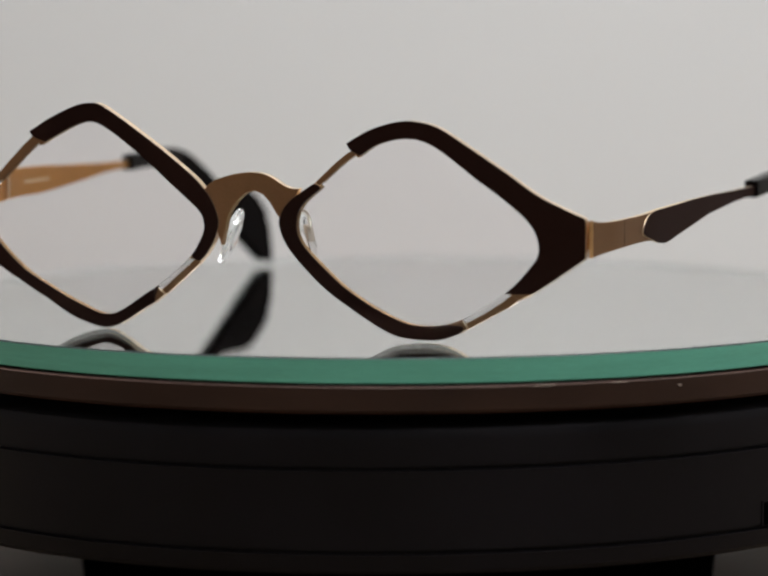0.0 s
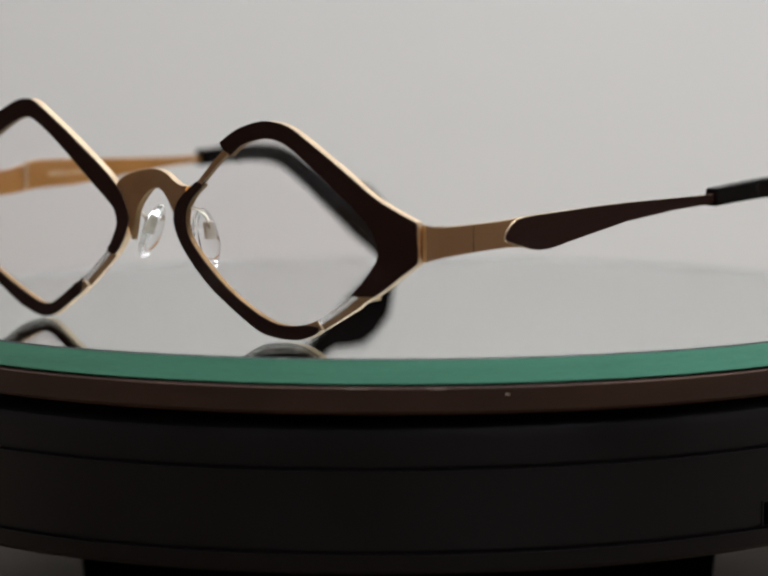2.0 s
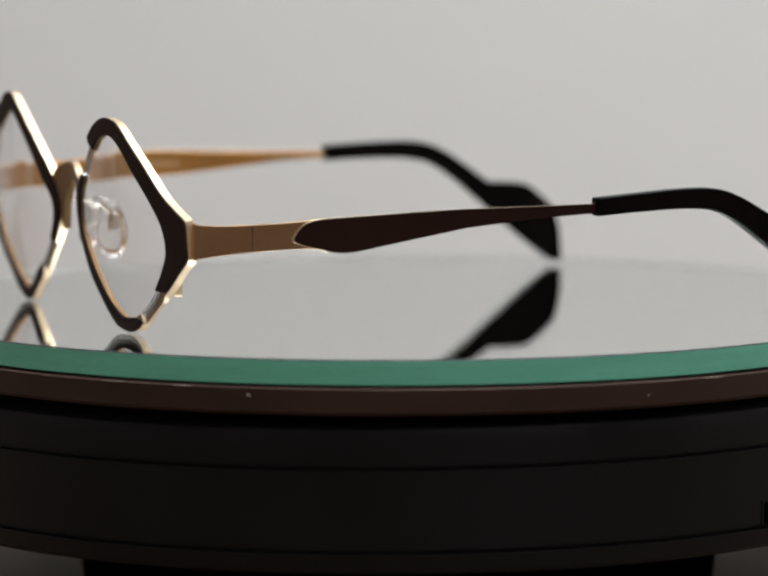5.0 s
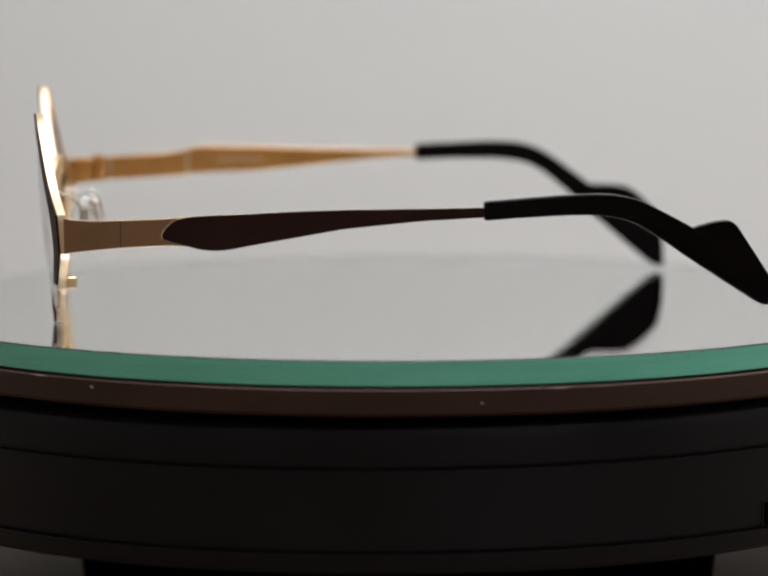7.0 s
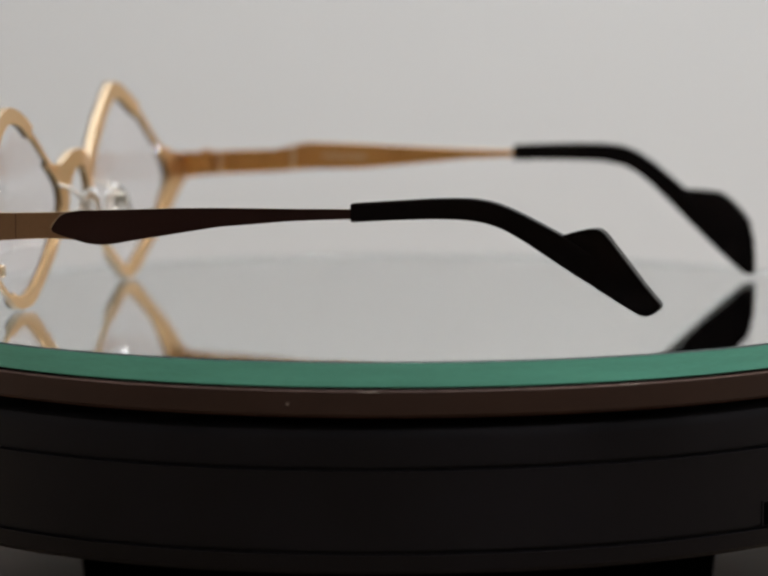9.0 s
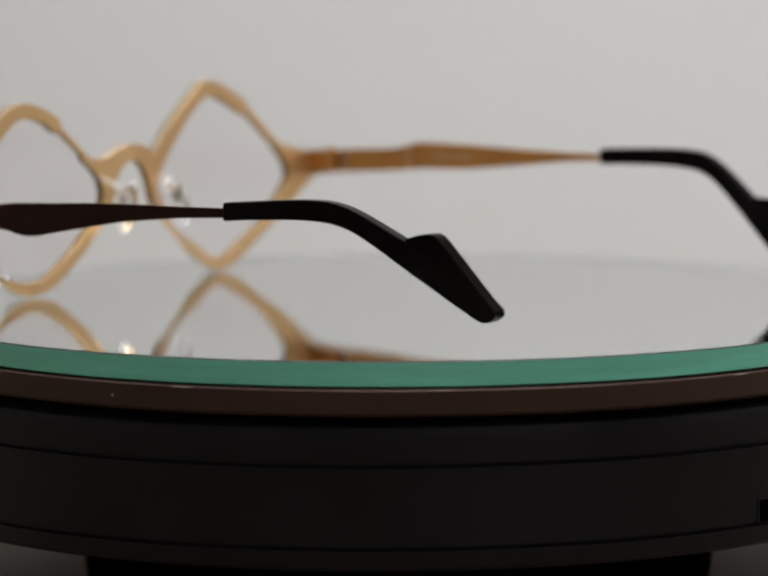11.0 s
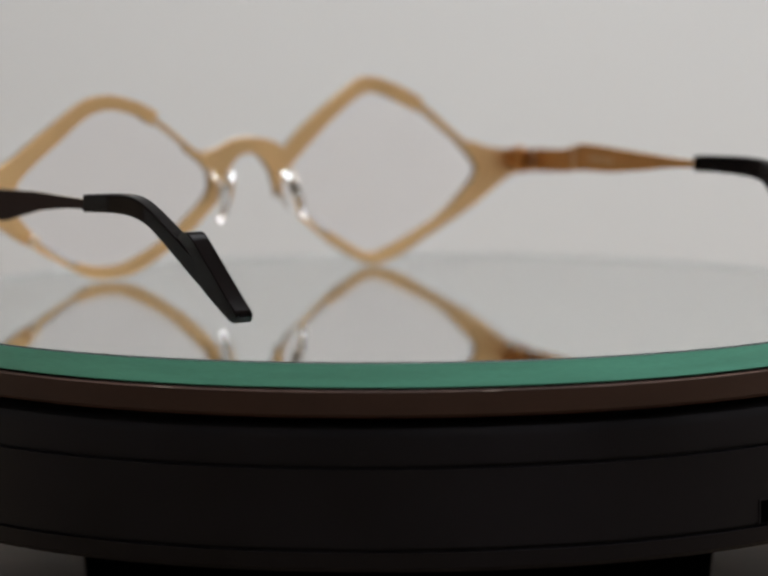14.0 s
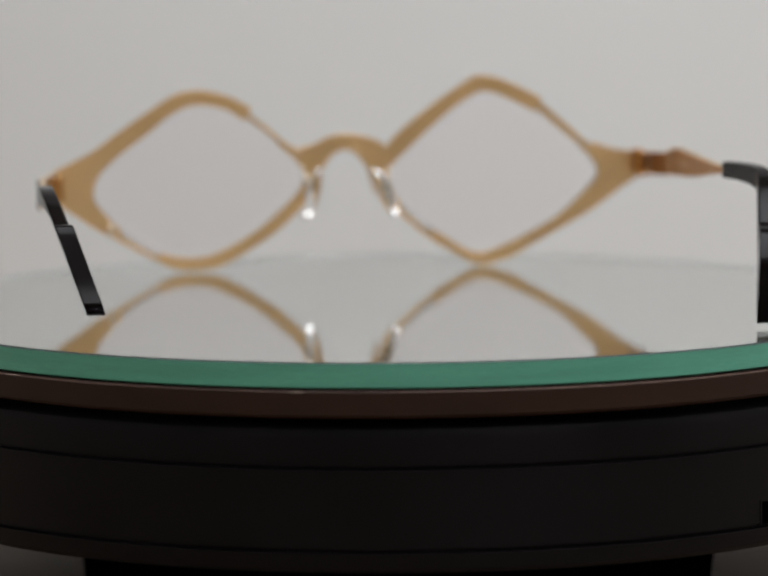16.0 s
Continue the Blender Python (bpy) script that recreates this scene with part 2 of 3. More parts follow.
def turntable():
    table = tagged(new("turntable"), "round black plastic turntable with a brown rotating platter", "turntable")
    table.location = (0, 0, TABLE_Z)
    up = -TABLE_Z / MM
    prof = [(0, up - 11.6), (100.6, up - 11.6), (101.8, up - 11.9), (102.6, up - 12.5), (R_BASE - 0.1, up - 13.3), (R_BASE, up - 14.2)]
    for g in (-19.3, -34.3):
        prof += [(R_BASE, up + g + 0.45), (R_BASE - 1.0, up + g + 0.30), (R_BASE - 1.0, up + g - 0.30), (R_BASE + 0.12, up + g - 0.45)]
    prof += [(R_BASE - 0.1, up - 37.6), (R_BASE - 0.8, up - 38.4), (94.0, up - 38.6), (0, up - 38.6)]
    part("base", lathe(prof), PLASTIC, table, "black plastic base with two fine grooves", smooth=30)
    # foot and spindle take the same sheenless black, darker than the base
    part("foot_ring", lathe([(0, up - 38.5), (80.0, up - 38.5), (76.0, up - 40.5), (70.0, up - 43.5), (66.0, up - 47.0), (65.0, 1.0), (64.4, 0.0), (0, 0.0)], 128), DEEP_BLACK, table)
    part("spindle", lathe([(0, up - 11.7), (40, up - 11.7), (40, up - 9.9), (0, up - 9.9)], 64), DEEP_BLACK, table)
    # power socket in the side of the base, its hollow's shade put into black
    at = math.degrees(math.atan2(-76.4, 69.2))
    m = pose(0, 0, up * MM, 0, 0, at)
    socket = part("power_socket", box(101.5 * MM, -2.7 * MM, -34.0 * MM, 103.07 * MM, 4.3 * MM, -29.9 * MM, None, m), DEEP_BLACK, table, "small black block painted as the socket's shaded hollow")
    bm = bmesh.new()
    for y0, y1, z0, z1 in ((-3.1, -2.7, -34.2, -29.6), (4.3, 4.7, -34.2, -29.6), (-2.7, 4.3, -29.9, -29.6)):
        box(101.5 * MM, y0 * MM, z0 * MM, 103.14 * MM, y1 * MM, z1 * MM, bm, m)
    part("socket_rim", bm, PLASTIC, socket)
    # the part that turns
    prof = [(0, -9.9), (98.5, -9.9), (102.6, -10.0), (R_PLATTER, -9.4), (R_PLATTER + 0.1, -5.32), (R_PLATTER - 0.05, -5.06), (102.6, -5.02), (0, -5.02)]
    bm = lathe([(r, z + up) for r, z in prof])
    for fc in bm.faces:
        z = fc.calc_center_median().z / MM - up
        fc.material_index = 1 if -5.3 < z < -5.05 else 0
    platter = part("platter", bm, PLATTER, table, "brown painted rotating platter with small chips", smooth=30, second=(WORN,))
    # chips of paint on its rim, in the platter's own turn
    rnd = random.Random(4)
    for deg, z, w, h in ((-60.55, -6.5, 1.0, 0.42), (-67.5, -5.3, 4.2, 0.16), (-75.5, -5.25, 5.0, 0.15),
                         (-12.0, -5.3, 4.5, 0.16), (-20.0, -7.6, 0.5, 0.3), (14.5, -5.25, 5.0, 0.15), (48.0, -5.3, 3.5, 0.15)):
        bm = bmesh.new()
        n = 9
        rim = [(w / 2 * math.cos(math.tau * k / n) * rnd.uniform(0.7, 1.1), h / 2 * math.sin(math.tau * k / n) * rnd.uniform(0.6, 1.2)) for k in range(n)]
        rr = R_PLATTER + 0.1
        vs = [[bm.verts.new(pose(0, 0, 0, 0, 0, deg + math.degrees(a / rr)) @ Vector((r * MM, 0, (up + z + b) * MM))) for a, b in rim] for r in (rr - 0.2, rr + 0.05)]
        bm.faces.new(vs[1])
        for k in range(n):
            bm.faces.new((vs[0][k], vs[0][(k + 1) % n], vs[1][(k + 1) % n], vs[1][k]))
        part("paint_chip", bm, CHIP, platter)
    return platter


def round_mirror():
    mirror = tagged(new("round_mirror"), "round mirror plate with a green glass edge on the platter", "mirror")
    inner = R_MIRROR - 0.45
    bm = lathe([(0, 0), (inner, 0), (inner, -4.62), (0, -4.62)])
    for fc in bm.faces:
        z = fc.calc_center_median().z / MM
        fc.material_index = 0 if z > -0.02 else (2 if z < -4.58 else 1)
    part("glass_disc", bm, GLASS, mirror, "clear silvered glass", smooth=30, second=(GROUND, MIRROR))
    bm = lathe([(inner + 0.004, -0.005), (R_MIRROR - 0.25, -0.005), (R_MIRROR, -0.30), (R_MIRROR, -4.45), (R_MIRROR - 0.15, -4.62), (inner + 0.004, -4.62), (inner + 0.004, -0.005)])
    for fc in bm.faces:
        fc.material_index = 1 if fc.calc_center_median().z / MM > -0.2 else 0
    part("glass_edge", bm, GREEN, mirror, "green polished edge of the glass", smooth=30, second=(ARRIS,))
    part("backing", lathe([(0, -4.63), (R_MIRROR - 0.5, -4.63), (R_MIRROR - 0.6, -4.98), (0, -4.98)]), PLASTIC, mirror, "dark painted backing")
    return mirror


# ---- eyeglasses: x across the front, -y ahead, z up; lengths in millimetres ----
def front_at(u, z):
    """How far ahead of the axis the front's face lies: a little tilt and wrap."""
    return 69.9 + 0.085 * z - 0.0018 * (abs(u) - 25) ** 2 - 1.2 * math.exp(-(u / 8) ** 2)


def on_front(u, z, off):
    return Vector((u, -(front_at(u, z) + off), z)) * MM


def band(inner, outer, back, face, closed=False, finish=False):
    """A flat strip between two outlines on the front's face, from depth back to depth face."""
    bm = bmesh.new()
    rows = []
    faces = face if isinstance(face, list) else [face] * len(inner)
    for (a, b), (c, d), fd in zip(inner, outer, faces):
        rows.append([bm.verts.new(on_front(a, b, back)), bm.verts.new(on_front(c, d, back)),
                     bm.verts.new(on_front(c, d, fd)), bm.verts.new(on_front(a, b, fd))])
    pairs = list(zip(rows, rows[1:])) + ([(rows[-1], rows[0])] if closed else [])
    for r, q in pairs:
        for k in range(4):
            fc = bm.faces.new((r[k], r[(k + 1) % 4], q[(k + 1) % 4], q[k]))
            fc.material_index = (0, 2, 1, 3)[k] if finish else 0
            if finish and k == 2 and abs(r[2].co.y - q[2].co.y) > 0.3 * MM:
                fc.material_index = 2
    if not closed:
        bm.faces.new(rows[0])
        bm.faces.new(rows[-1])
    return bm


RIGHT = dict(centre=(33.8, 20.0),
             inner=[(34.0, 37.3), (39.2, 35.8), (46.5, 30.4), (52.6, 25.9), (56.8, 21.8), (58.0, 17.6), (56.4, 14.4), (51.2, 9.3),
                    (42.4, 4.2), (35.3, 3.0), (29.5, 4.4), (21.8, 8.5), (15.5, 13.6), (11.2, 18.2), (10.75, 22.0), (12.5, 25.0), (16.4, 28.1), (21.4, 32.1), (24.2, 33.9), (28.0, 36.2)],
             outer=[(21.2, 36.1, 1), (26.4, 38.9), (32.0, 40.5), (36.0, 40.5), (40.0, 39.4), (46.3, 35.5), (52.3, 31.5), (58.0, 27.5), (63.0, 25.0), (66.8, 23.3, 1),
                    (66.5, 16.0, 1), (62.6, 13.4), (56.5, 9.4), (44.4, 2.8), (42.6, 1.7), (38.6, 0.4), (33.2, 0.4), (28.2, 1.6), (19.7, 6.6), (14.8, 10.2), (8.9, 16.1),
                    (6.8, 20.2), (7.2, 22.8), (9.3, 25.4), (14.7, 28.9, 1)],
             # each lacquered panel: angles of its start and end at the opening and at the outer edge, and its end roundings
             panels=((-31.8, -24.6, 124.7, 128.1, 0.5, 0.5), (155.4, 154.9, 292.0, 302.2, 0.5, 3.0)),
             bare=((126.4, 155.0, 1.85), (300.5, 330.0, 2.6)))
LEFT = dict(centre=(-33.0, 20.5),
            inner=[(-31.7, 39.4), (-29.1, 38.9), (-24.5, 36.0), (-19.6, 32.1), (-14.7, 27.8), (-10.0, 23.5), (-8.9, 21.6), (-8.8, 19.4), (-9.9, 17.0), (-11.8, 14.4), (-18.3, 8.9), (-21.0, 7.2),
                   (-26.4, 3.8), (-29.1, 2.9), (-31.8, 3.1), (-37.0, 5.2), (-42.4, 7.8), (-47.8, 10.9), (-53.4, 15.9), (-57.0, 20.4), (-55.2, 24.6), (-51.8, 27.3), (-48.8, 29.7), (-43.8, 33.9), (-40.6, 35.9), (-35.0, 38.6)],
            outer=[(-45.7, 37.1, 1), (-40.3, 40.1), (-34.7, 42.5), (-31.5, 43.1), (-28.9, 42.8), (-24.3, 40.0), (-19.3, 36.6), (-14.6, 33.1), (-9.9, 29.1), (-7.2, 25.5), (-6.0, 22.2), (-5.9, 20.3),
                   (-6.8, 17.6), (-8.0, 15.5), (-10.1, 13.1), (-18.0, 6.4), (-22.0, 3.9), (-26.5, 1.2), (-29.3, 0.2), (-31.9, 0.3), (-37.2, 2.0), (-42.5, 5.0), (-48.0, 8.0), (-55.6, 12.4), (-62.1, 17.05), (-66.6, 20.0, 1),
                   (-66.6, 25.2, 1), (-60.0, 26.3), (-55.6, 28.0, 1)],
            panels=((-15.9, -17.4, 120.5, 127.4, 0.5, 0.5), (164.5, 163.0, 321.5, 307.5, 0.5, 0.8)),
            bare=((124.5, 163.5, 2.5), (319.0, 342.8, 2.9)))


def rim_curves(side):
    c = side["centre"]
    rin, rout = polar(spline(side["inner"]), c), polar(spline(side["outer"]), c)

    def at(deg, reach):
        return (c[0] + reach * math.cos(radians(deg)), c[1] + reach * math.sin(radians(deg)))
    return rin, rout, at


def rim_parts(side, front):
    rin, rout, at = rim_curves(side)
    # golden carrier all the way round, a narrow bar where no lacquer lies on it
    def bare(d):
        return max([w for a, b, w in side["bare"] if a < d < b], default=0)
    degs = sorted(set([k * 1.5 for k in range(240)] + [a + e for ab in side["bare"] for a in ab[:2] for e in (-0.15, 0.15)]))
    inner = [at(d, rin(d) + ((0.75 if d < 200 else 1.0) if bare(d) else 0.06)) for d in degs]
    outer = [at(d, min(rout(d), rin(d) + bare(d)) if bare(d) else rout(d) - 0.09) for d in degs]
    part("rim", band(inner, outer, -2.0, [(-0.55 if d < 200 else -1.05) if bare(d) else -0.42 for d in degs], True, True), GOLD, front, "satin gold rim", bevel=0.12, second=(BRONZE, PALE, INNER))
    for a_in, a_out, b_in, b_out, ra, rb in side["panels"]:
        ds = np.linspace(a_in, b_in, 150)
        ins, outs = [], []
        for d in ds:
            da, db = d - a_in, b_in - d
            e = d + (a_out - a_in) * math.exp(-da / 5) + (b_out - b_in) * math.exp(-db / 5)
            p, q = np.array(at(d, rin(d) + 0.05)), np.array(at(e, rout(e) - 0.06))
            w = 1.0
            for x, r in ((da, ra), (db, rb)):
                if x < r:
                    w = min(w, 0.25 + 0.75 * math.sqrt(max(0.0, 1 - (1 - x / r) ** 2)))
            mid = p * 0.45 + q * 0.55
            ins.append(mid + (p - mid) * w)
            outs.append(mid + (q - mid) * w)
        part("lacquer_panel", band(ins, outs, -0.40, 0.0), BROWN, front, "matt dark brown lacquered panel", bevel=0.14)
    # ground edge of the lens, a pale band where the lower bar leaves it bare
    a, b, w = side["bare"][1]
    ring = np.linspace(a + 0.4, b - 0.4, 24)
    part("lens_edge", band([at(d, rin(d) + 0.05) for d in ring], [at(d, rin(d) + 0.97) for d in ring], -1.4, -0.5), FROST, front, "pale ground edge of the lens")
    # the lens: a thin shallow dome seated in the rim
    c = side["centre"]
    bm = bmesh.new()
    rings = {}
    for k, off in ((0, -1.5), (1, -0.5)):
        mid = bm.verts.new(on_front(*c, off + 1.1))
        loops = []
        for s in (0.35, 0.7, 1.0):
            loops.append([bm.verts.new(on_front(*at(d, rin(d) * s + (((0.85 if d < 200 else 0.55) if bare(d) else 0.3) if s == 1 else 0)), off + 1.1 * (1 - s * s))) for d in range(0, 360, 4)])
        n = len(loops[0])
        for j in range(n):
            bm.faces.new((mid, loops[0][j], loops[0][(j + 1) % n]))
            for p, q in zip(loops, loops[1:]):
                bm.faces.new((p[j], p[(j + 1) % n], q[(j + 1) % n], q[j]))
        rings[k] = loops[-1]
    n = len(rings[0])
    for j in range(n):
        bm.faces.new((rings[0][j], rings[0][(j + 1) % n], rings[1][(j + 1) % n], rings[1][j]))
    lens = part("lens", bm, LENS, front, "clear colourless lens", smooth=60)
    lens.visible_shadow = False


def bridge_part(front):
    top = [(-8.6, 26.9), (-7.4, 28.3), (-5.6, 29.2), (-3.0, 30.0), (0.0, 30.5), (3.0, 30.4), (5.4, 29.7), (7.6, 28.4), (9.4, 27.7), (11.4, 27.7)]
    low = [(-5.6, 16.5), (-4.7, 20.0), (-4.1, 22.4), (-2.6, 24.6), (-0.8, 26.4), (1.2, 27.0), (3.2, 26.4), (4.8, 24.8), (6.2, 22.6), (7.6, 21.2)]

    def dense(pts):
        p = np.array(pts)
        s = np.linspace(0, len(p) - 1, 46)
        k = np.arange(len(p))
        q = np.stack([np.interp(s, k, p[:, 0]), np.interp(s, k, p[:, 1])], 1)
        for _ in range(3):
            q[1:-1] = (q[:-2] + 2 * q[1:-1] + q[2:]) / 4
        return q
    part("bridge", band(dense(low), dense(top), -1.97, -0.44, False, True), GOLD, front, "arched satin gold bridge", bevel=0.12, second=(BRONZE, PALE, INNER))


def nose_pad(sign, front, arm_from, centre, lean):
    """A clear pad on a thin golden arm."""
    cu, cn, cz = centre
    bm = bmesh.new()
    bmesh.ops.create_uvsphere(bm, u_segments=24, v_segments=14, radius=1.0)
    m = pose(cu * MM, -cn * MM, cz * MM, 0, lean, -12 * sign)
    for v in bm.verts:
        q = v.co
        v.co = m @ (Vector((q.x * 1.4, q.y * 2.95 * (1 - 0.18 * q.z), q.z * 5.7)) * MM)
    pad = part("nose_pad", bm, CLEAR, front, "clear silicone nose pad", smooth=80)
    pad.visible_shadow = False
    a = on_front(*arm_from, -1.6)
    hold = Vector((cu + 1.0 * sign, -cn, cz + 1.4)) * MM
    path = []
    for k in range(13):
        t = k / 12
        mid = (a + hold) / 2 + Vector((0.4 * sign, 2.2, 1.5)) * MM
        path.append((1 - t) ** 2 * a + 2 * t * (1 - t) * mid + t * t * hold)
    part("pad_arm", tube(path, 0.36 * MM), PADMETAL, front, "thin pale metal pad arm")
    bm = bmesh.new()
    box(-0.5 * MM, -1.0 * MM, -1.7 * MM, 0.5 * MM, 1.0 * MM, 1.7 * MM, bm, Matrix.Translation(hold) @ pose(0, 0, 0, 0, lean, -12 * sign))
    # steel bead added so that the pad's lower end shows a highlight
    tip = m @ (Vector((0.5 * sign, 1.2, -5.2)) * MM)
    bead = bmesh.new()
    bmesh.ops.create_uvsphere(bead, u_segments=16, v_segments=10, radius=0.65 * MM)
    for v in bead.verts:
        v.co += tip
    part("pad_highlight_bead", bead, STEEL, pad, "small steel bead added for the pad's highlight", smooth=80)
    part("pad_holder", bm, PADMETAL, pad, "bright metal core of the pad", bevel=0.25)


def temple_parts(sign, glasses, plan, lift, prof):
    """One side arm: golden strip, brown blade on its outer face, hinge, black end sleeve and paddle."""
    pn, pu = [p[1] for p in plan][::-1], [p[0] for p in plan][::-1]
    ln, lz = [p[0] for p in lift][::-1], [p[1] for p in lift][::-1]

    def smooth_u(n):
        return float(np.mean([np.interp(n + d, pn, pu) for d in (-4, -2, 0, 2, 4)]))

    def raised(n):
        return float(np.mean([np.interp(n + d, ln, lz) for d in (-6, -3, 0, 3, 6)]))

    def ribbon(tops, bots, off, thick, steps=60, level=False, finish=False, lean=0.0, ease_by=3.0, swell=0.0):
        """tops, bots: (s, z) along the arm from the front; off: outward shift of the middle."""
        bm = bmesh.new()
        lo, hi = tops[0][0], tops[-1][0]
        ss = sorted(set(list(np.linspace(lo, hi, steps)) + [p[0] for p in tops] + [p[0] for p in bots]))
        rows = []
        for s in ss:
            if s < lo or s > hi:
                continue
            n = 67.4 - s
            reach = min(ease_by, s - lo, hi - s)
            zt, zb = (float(np.mean([np.interp(s + reach * d, [p[0] for p in line], [p[1] for p in line]) for d in (-1, -0.5, 0, 0.5, 1)]))
                      + (0 if level else raised(n)) for line in (tops, bots))
            u = smooth_u(n) + sign * off
            half = thick / 2 - (0.45 * max(0.0, 1 - (s - lo) / swell) if swell else 0)
            ease = min(1.0, max(0.0, (s - 90.0) / 16.0))
            zref = 27.0 + (0 if level else raised(n))
            rows.append([bm.verts.new(Vector((u + dx - sign * (lean * ease * max(0.0, zref - z) + prof["curl"] * min(1.0, max(0.0, (s - 102.0) / 31.0)) * (lean > 0)), -n, z)) * MM) for dx, z in ((-half, zb), (half, zb), (half, zt), (-half, zt))])
        for r, q in zip(rows, rows[1:]):
            for k in range(4):
                fc = bm.faces.new((r[k], r[(k + 1) % 4], q[(k + 1) % 4], q[k]))
                fc.material_index = 0 if not finish else (1 if k == (1 if sign > 0 else 3) else (2 if k in (0, 2) else 3))
        bm.faces.new(rows[0])
        bm.faces.new(rows[-1])
        return bm

    temple = part("temple", ribbon(*prof["strip"], 0, 0.9, level=True, finish=True), GOLD, glasses, "satin gold metal side arm", bevel=0.12, second=(BRONZE, PALE, COPPER))
    tops, bots = prof["blade"]
    wide = ([(a - 0.22, b) for a, b in tops], [(a - 0.22, b) for a, b in bots])
    part("blade_carrier", ribbon(*wide, 0.42, 0.3, level=True, ease_by=1.0), PALE, temple, "bright gold step under the blade", bevel=0.1)
    part("lacquer_blade", ribbon(*prof["blade"], 0.74, 0.34, level=True, ease_by=1.0), BROWN, temple, "matt dark brown lacquered blade", bevel=0.12)
    sleeve = part("end_sleeve", ribbon([(77.4, 25.7), (84.2, 26.2), (92.7, 26.85), (99, 27.05), (103, 26.8), (107, 25.5), (111.5, 23.2), (116.2, 20.6), (118, 19.8), (126, 14.2), (128.0, 12.4)],
                                       [(77.4, 22.2), (84.2, 22.7), (92.7, 23.1), (98.8, 23.05), (103.8, 22.3), (107, 20.7), (111.5, 17.8), (116.1, 14.6), (120.7, 11.5), (126.6, 8.2), (128.0, 8.6)], prof["sleeve"][0], prof["sleeve"][1], 110, lean=prof["lean"], ease_by=2.5),
                  BLACK, temple, "glossy black plastic end sleeve", bevel=0.8)
    part("paddle", ribbon(prof["paddle"],
                          [(116.6, 14.4), (120.7, 11.6), (125.2, 8.65), (127.9, 6.95), (129.7, 5.8), (130.7, 5.35), (132.0, 5.45), (133.2, 6.1), (134.1, 7.0)], prof["pad"][0], prof["pad"][1], 60, lean=prof["lean"], ease_by=0.8, swell=7.0),
         BLACK, sleeve, "flat angled black paddle", bevel=0.7)
    n = 67.4 - 10.6
    zt, zb = (float(np.interp(10.6, [q[0] for q in prof["strip"][k]], [q[1] for q in prof["strip"][k]])) for k in (0, 1))
    a = smooth_u(n) + sign * 0.40
    part("seam", box(min(a, a + sign * 0.07) * MM, -(n + 0.06) * MM, (zb + 0.15) * MM, max(a, a + sign * 0.07) * MM, -(n - 0.06) * MM, (zt - 0.15) * MM), BROWN, temple, "fine dark seam line across the arm")
    for s0, w in ((prof["blade"][0][0][0], 0.3), (8.7, 0.32)):
        n = 67.4 - s0
        zt, zb = (float(np.interp(s0 + 1, [q[0] for q in prof["strip"][k]], [q[1] for q in prof["strip"][k]])) for k in (0, 1))
        a, b = sorted((smooth_u(n) - sign * 0.40, smooth_u(n) - sign * 0.85))
        part("inner_step", box(a * MM, -(n + w) * MM, zb * MM, b * MM, -(n - w) * MM, zt * MM), PALE, temple, "bright step on the inner face", bevel=0.1)
    # hinge behind the corner of the front
    zc = prof["hinge"]
    hinge = bmesh.new()
    u = smooth_u(61)
    m = Matrix.Translation(Vector((u - sign * 2.3, -61.3, zc)) * MM)
    box(-0.9 * MM, -5.5 * MM, -1.9 * MM, 0.9 * MM, 1.5 * MM, 1.9 * MM, hinge, m)
    for z in (-1.8, 0, 1.8):
        made = bmesh.ops.create_cone(hinge, cap_ends=True, segments=16, radius1=1.1 * MM, radius2=1.1 * MM, depth=1.65 * MM)["verts"]
        for v in made:
            v.co = m @ (v.co + Vector((-0.3 * sign, 0.0, z)) * MM)
    part("hinge", hinge, COPPER, temple, "small gold barrel hinge", bevel=0.15)
    return temple, smooth_u, raised


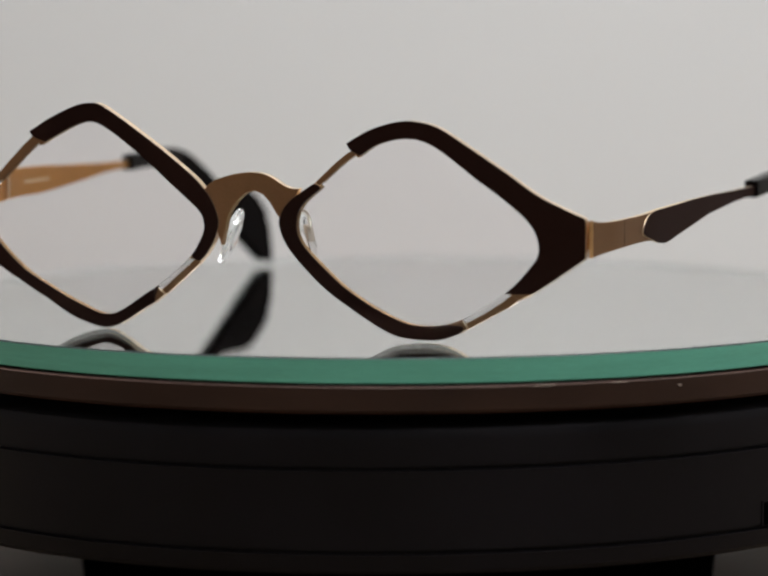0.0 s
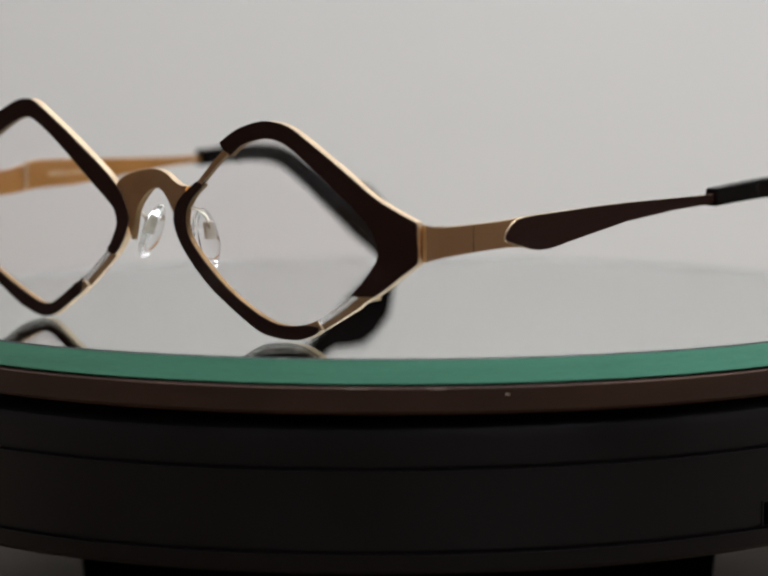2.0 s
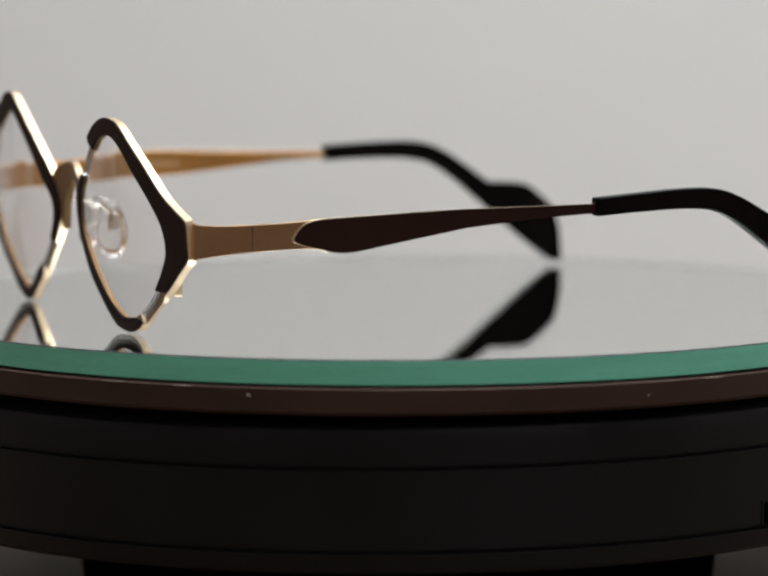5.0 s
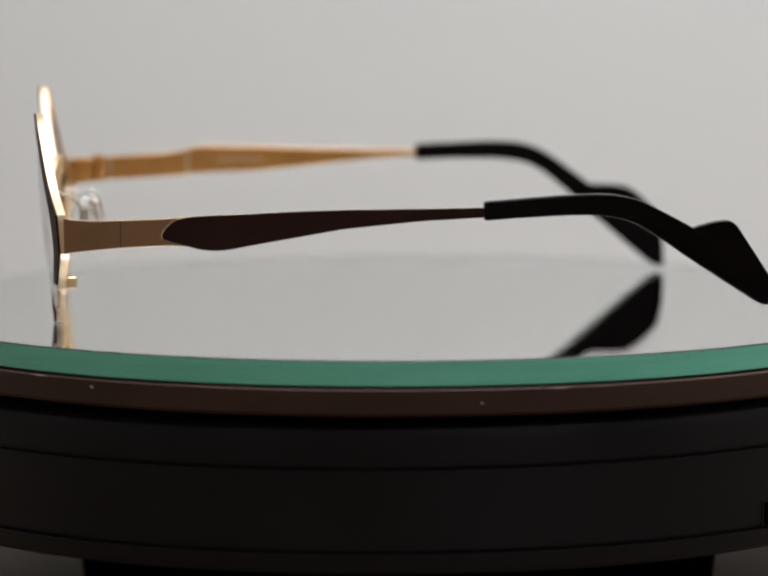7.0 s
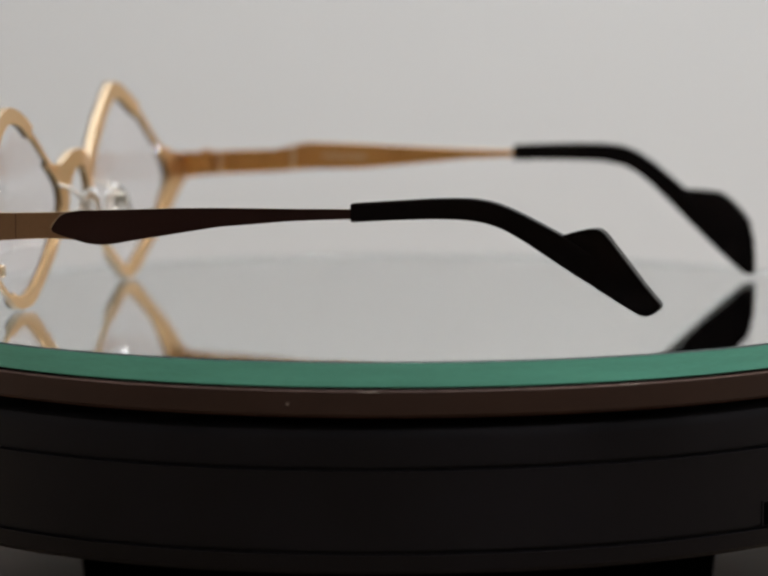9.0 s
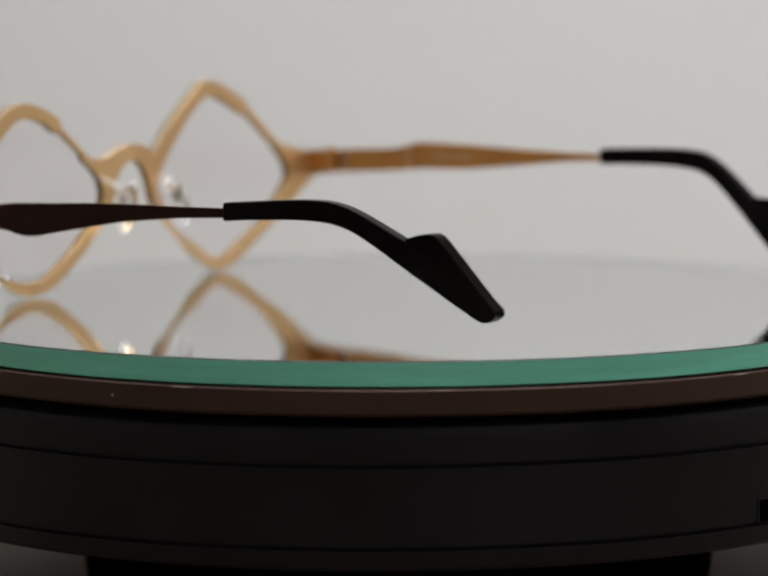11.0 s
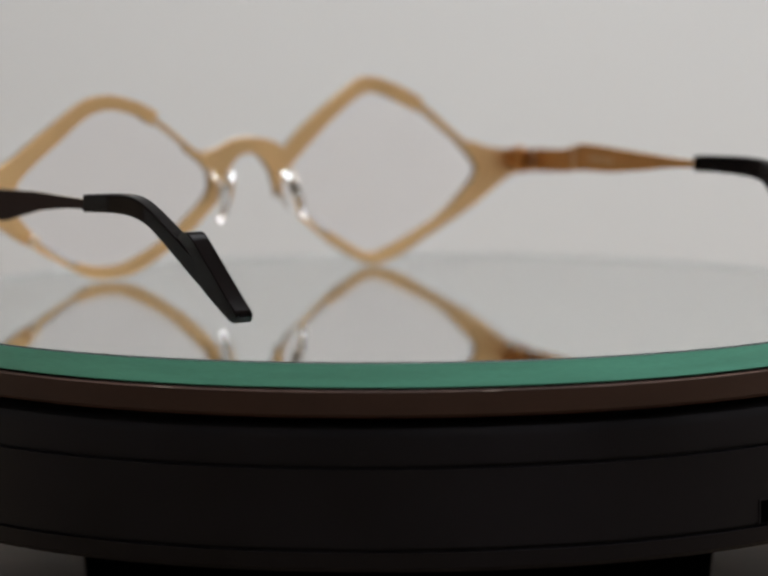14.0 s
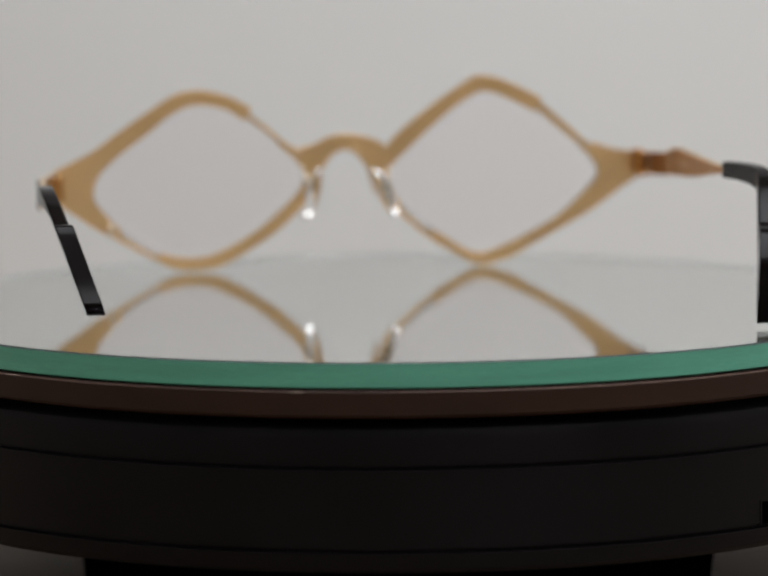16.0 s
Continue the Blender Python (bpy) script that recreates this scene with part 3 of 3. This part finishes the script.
def eyeglasses():
    glasses = tagged(new("eyeglasses"), "gold and dark brown metal eyeglasses with diamond lenses", "eyeglasses")
    rim_parts(RIGHT, glasses)
    rim_parts(LEFT, glasses)
    bridge_part(glasses)
    bm = bmesh.new()
    at = on_front(54.4, 9.7, -3.2)
    box(-0.8 * MM, -1.0 * MM, -1.2 * MM, 0.8 * MM, 1.0 * MM, 1.2 * MM, bm, Matrix.Translation(at))
    lock = part("rim_lock", bm, PALE, glasses, "small gold closing block of the rim", bevel=0.5)
    bm = bmesh.new()
    bmesh.ops.create_cone(bm, cap_ends=True, segments=14, radius1=0.6 * MM, radius2=0.6 * MM, depth=0.4 * MM)
    for v in bm.verts:
        v.co = at + v.co + Vector((0, 0, 1.3 * MM))
    part("screw", bm, STEEL, lock, "tiny bright screw")
    nose_pad(1, glasses, (11.3, 23.6), (9.0, 63.8, 17.5), -14)
    nose_pad(-1, glasses, (-8.6, 23.0), (-6.9, 62.8, 17.8), 22)
    temple_parts(1, glasses, [(66.6, 72.0), (66.9, 67.0), (68.8, 62.0), (70.5, 48.5), (72.6, -9.9), (73.0, -30.0), (73.1, -70)],
                 [(70, 0.0), (-70, 0.0)],
                 dict(strip=([(0.2, 23.0), (1.2, 22.6), (4, 22.35), (20, 22.9), (23, 23.3), (42.5, 24.0), (51.6, 24.2), (66, 24.3), (79, 24.5)],
                             [(0.2, 16.2), (1.5, 16.5), (4, 16.9), (12, 17.6), (19, 17.9), (22, 17.9), (28, 17.1), (33.4, 17.9), (51.5, 20.9), (66, 22.3), (79, 22.9)]),
                      blade=([(18.2, 19.9), (18.6, 20.9), (19.5, 22.0), (21.1, 22.95), (24, 23.35), (34.7, 23.75), (42.5, 24.1), (51.6, 24.35), (66, 24.45), (77.6, 24.6)],
                             [(18.2, 19.3), (18.9, 18.9), (20.1, 18.5), (22.9, 17.85), (25.1, 17.15), (28.3, 16.9), (31, 17.2), (34.6, 17.9), (51.5, 20.8), (66, 22.2), (77.6, 22.8)]),
                      hinge=19.6, paddle=[(116.6, 20.3), (117.4, 20.6), (120.6, 21.5), (123.3, 21.8), (124.2, 21.5), (125.1, 20.3), (127.4, 17.0), (129.7, 13.7), (131.5, 11.1), (133.3, 8.8), (134.1, 7.9)], lean=0.33, curl=0.0, sleeve=(0.2, 2.9), pad=(-0.05, 3.5)))
    temple, su, rz = temple_parts(-1, glasses, [(-66.4, 72.0), (-66.8, 67.0), (-67.6, 60.0), (-68.2, 39.9), (-67.7, -12.1), (-68.8, -38.0), (-68.4, -70)],
                                  [(70, 2.5), (-12, 2.5), (-25, 1.8), (-35, 1.5), (-41, 0.7), (-47, -1.0), (-55, -2.7), (-63, -4.7), (-70, -5.4)],
                                  dict(strip=([(0.2, 25.2), (3, 25.5), (10, 26.0), (25, 26.5), (26, 27.8), (28, 28.0), (41, 27.8), (54, 27.3), (67, 26.9), (79, 26.8)],
                                              [(0.2, 19.6), (2.7, 20.2), (10, 20.7), (24, 21.4), (28, 22.0), (41, 22.3), (54, 23.5), (67, 24.9), (79, 25.5)]),
                                       blade=([(26, 26.2), (26.8, 27.8), (28, 28.1), (41, 27.9), (54, 27.4), (67, 27.0), (77.6, 26.9)],
                                              [(26, 24.2), (27, 22.8), (28.5, 22.2), (41, 22.2), (54, 23.4), (67, 24.8), (77.6, 25.4)]),
                                       hinge=23.8, paddle=[(116.6, 20.3), (117.4, 20.6), (120.6, 21.3), (124.6, 21.9), (126.5, 21.2), (129.2, 19.3), (131.4, 17.2), (132.3, 15.2), (132.6, 10.5), (132.7, 8.0)], lean=0.05, curl=6.5, sleeve=(0.0, 2.7), pad=(-0.03, 2.95)))
    # pale stamped print on the inner face of the arm
    rnd = random.Random(2)
    bm = bmesh.new()
    s = 33.0
    while s < 43:
        w = rnd.uniform(0.7, 1.6)
        n = 67.4 - s
        z = 25.0
        box((su(n) + 0.44) * MM, -(n) * MM, (z - 0.3) * MM, (su(n) + 0.475) * MM, -(n - w) * MM, (z + 0.3) * MM, bm)
        s += w + 0.5
    part("stamped_print", bm, PRINT, temple, "row of pale unreadable print")
    return glasses


def motions():
    walk(PLATTER_PART, [(t, Matrix.Translation((0, 0, -TABLE_Z)) @ platter_pose(a) @ Matrix.Translation((0, 0, TABLE_Z))) for t, a in TURN])
    walk(MIRROR_THING, [(t, platter_pose(a)) for t, a in TURN])
    walk(GLASSES, [(t, platter_pose(a) @ pose(0, 0, 0, 0, 0, -23.5)) for t, a in TURN])


room()
added_light_panel()
work_table()
backdrop_card()
PLATTER_PART = turntable()
MIRROR_THING = round_mirror()
GLASSES = eyeglasses()
motions()
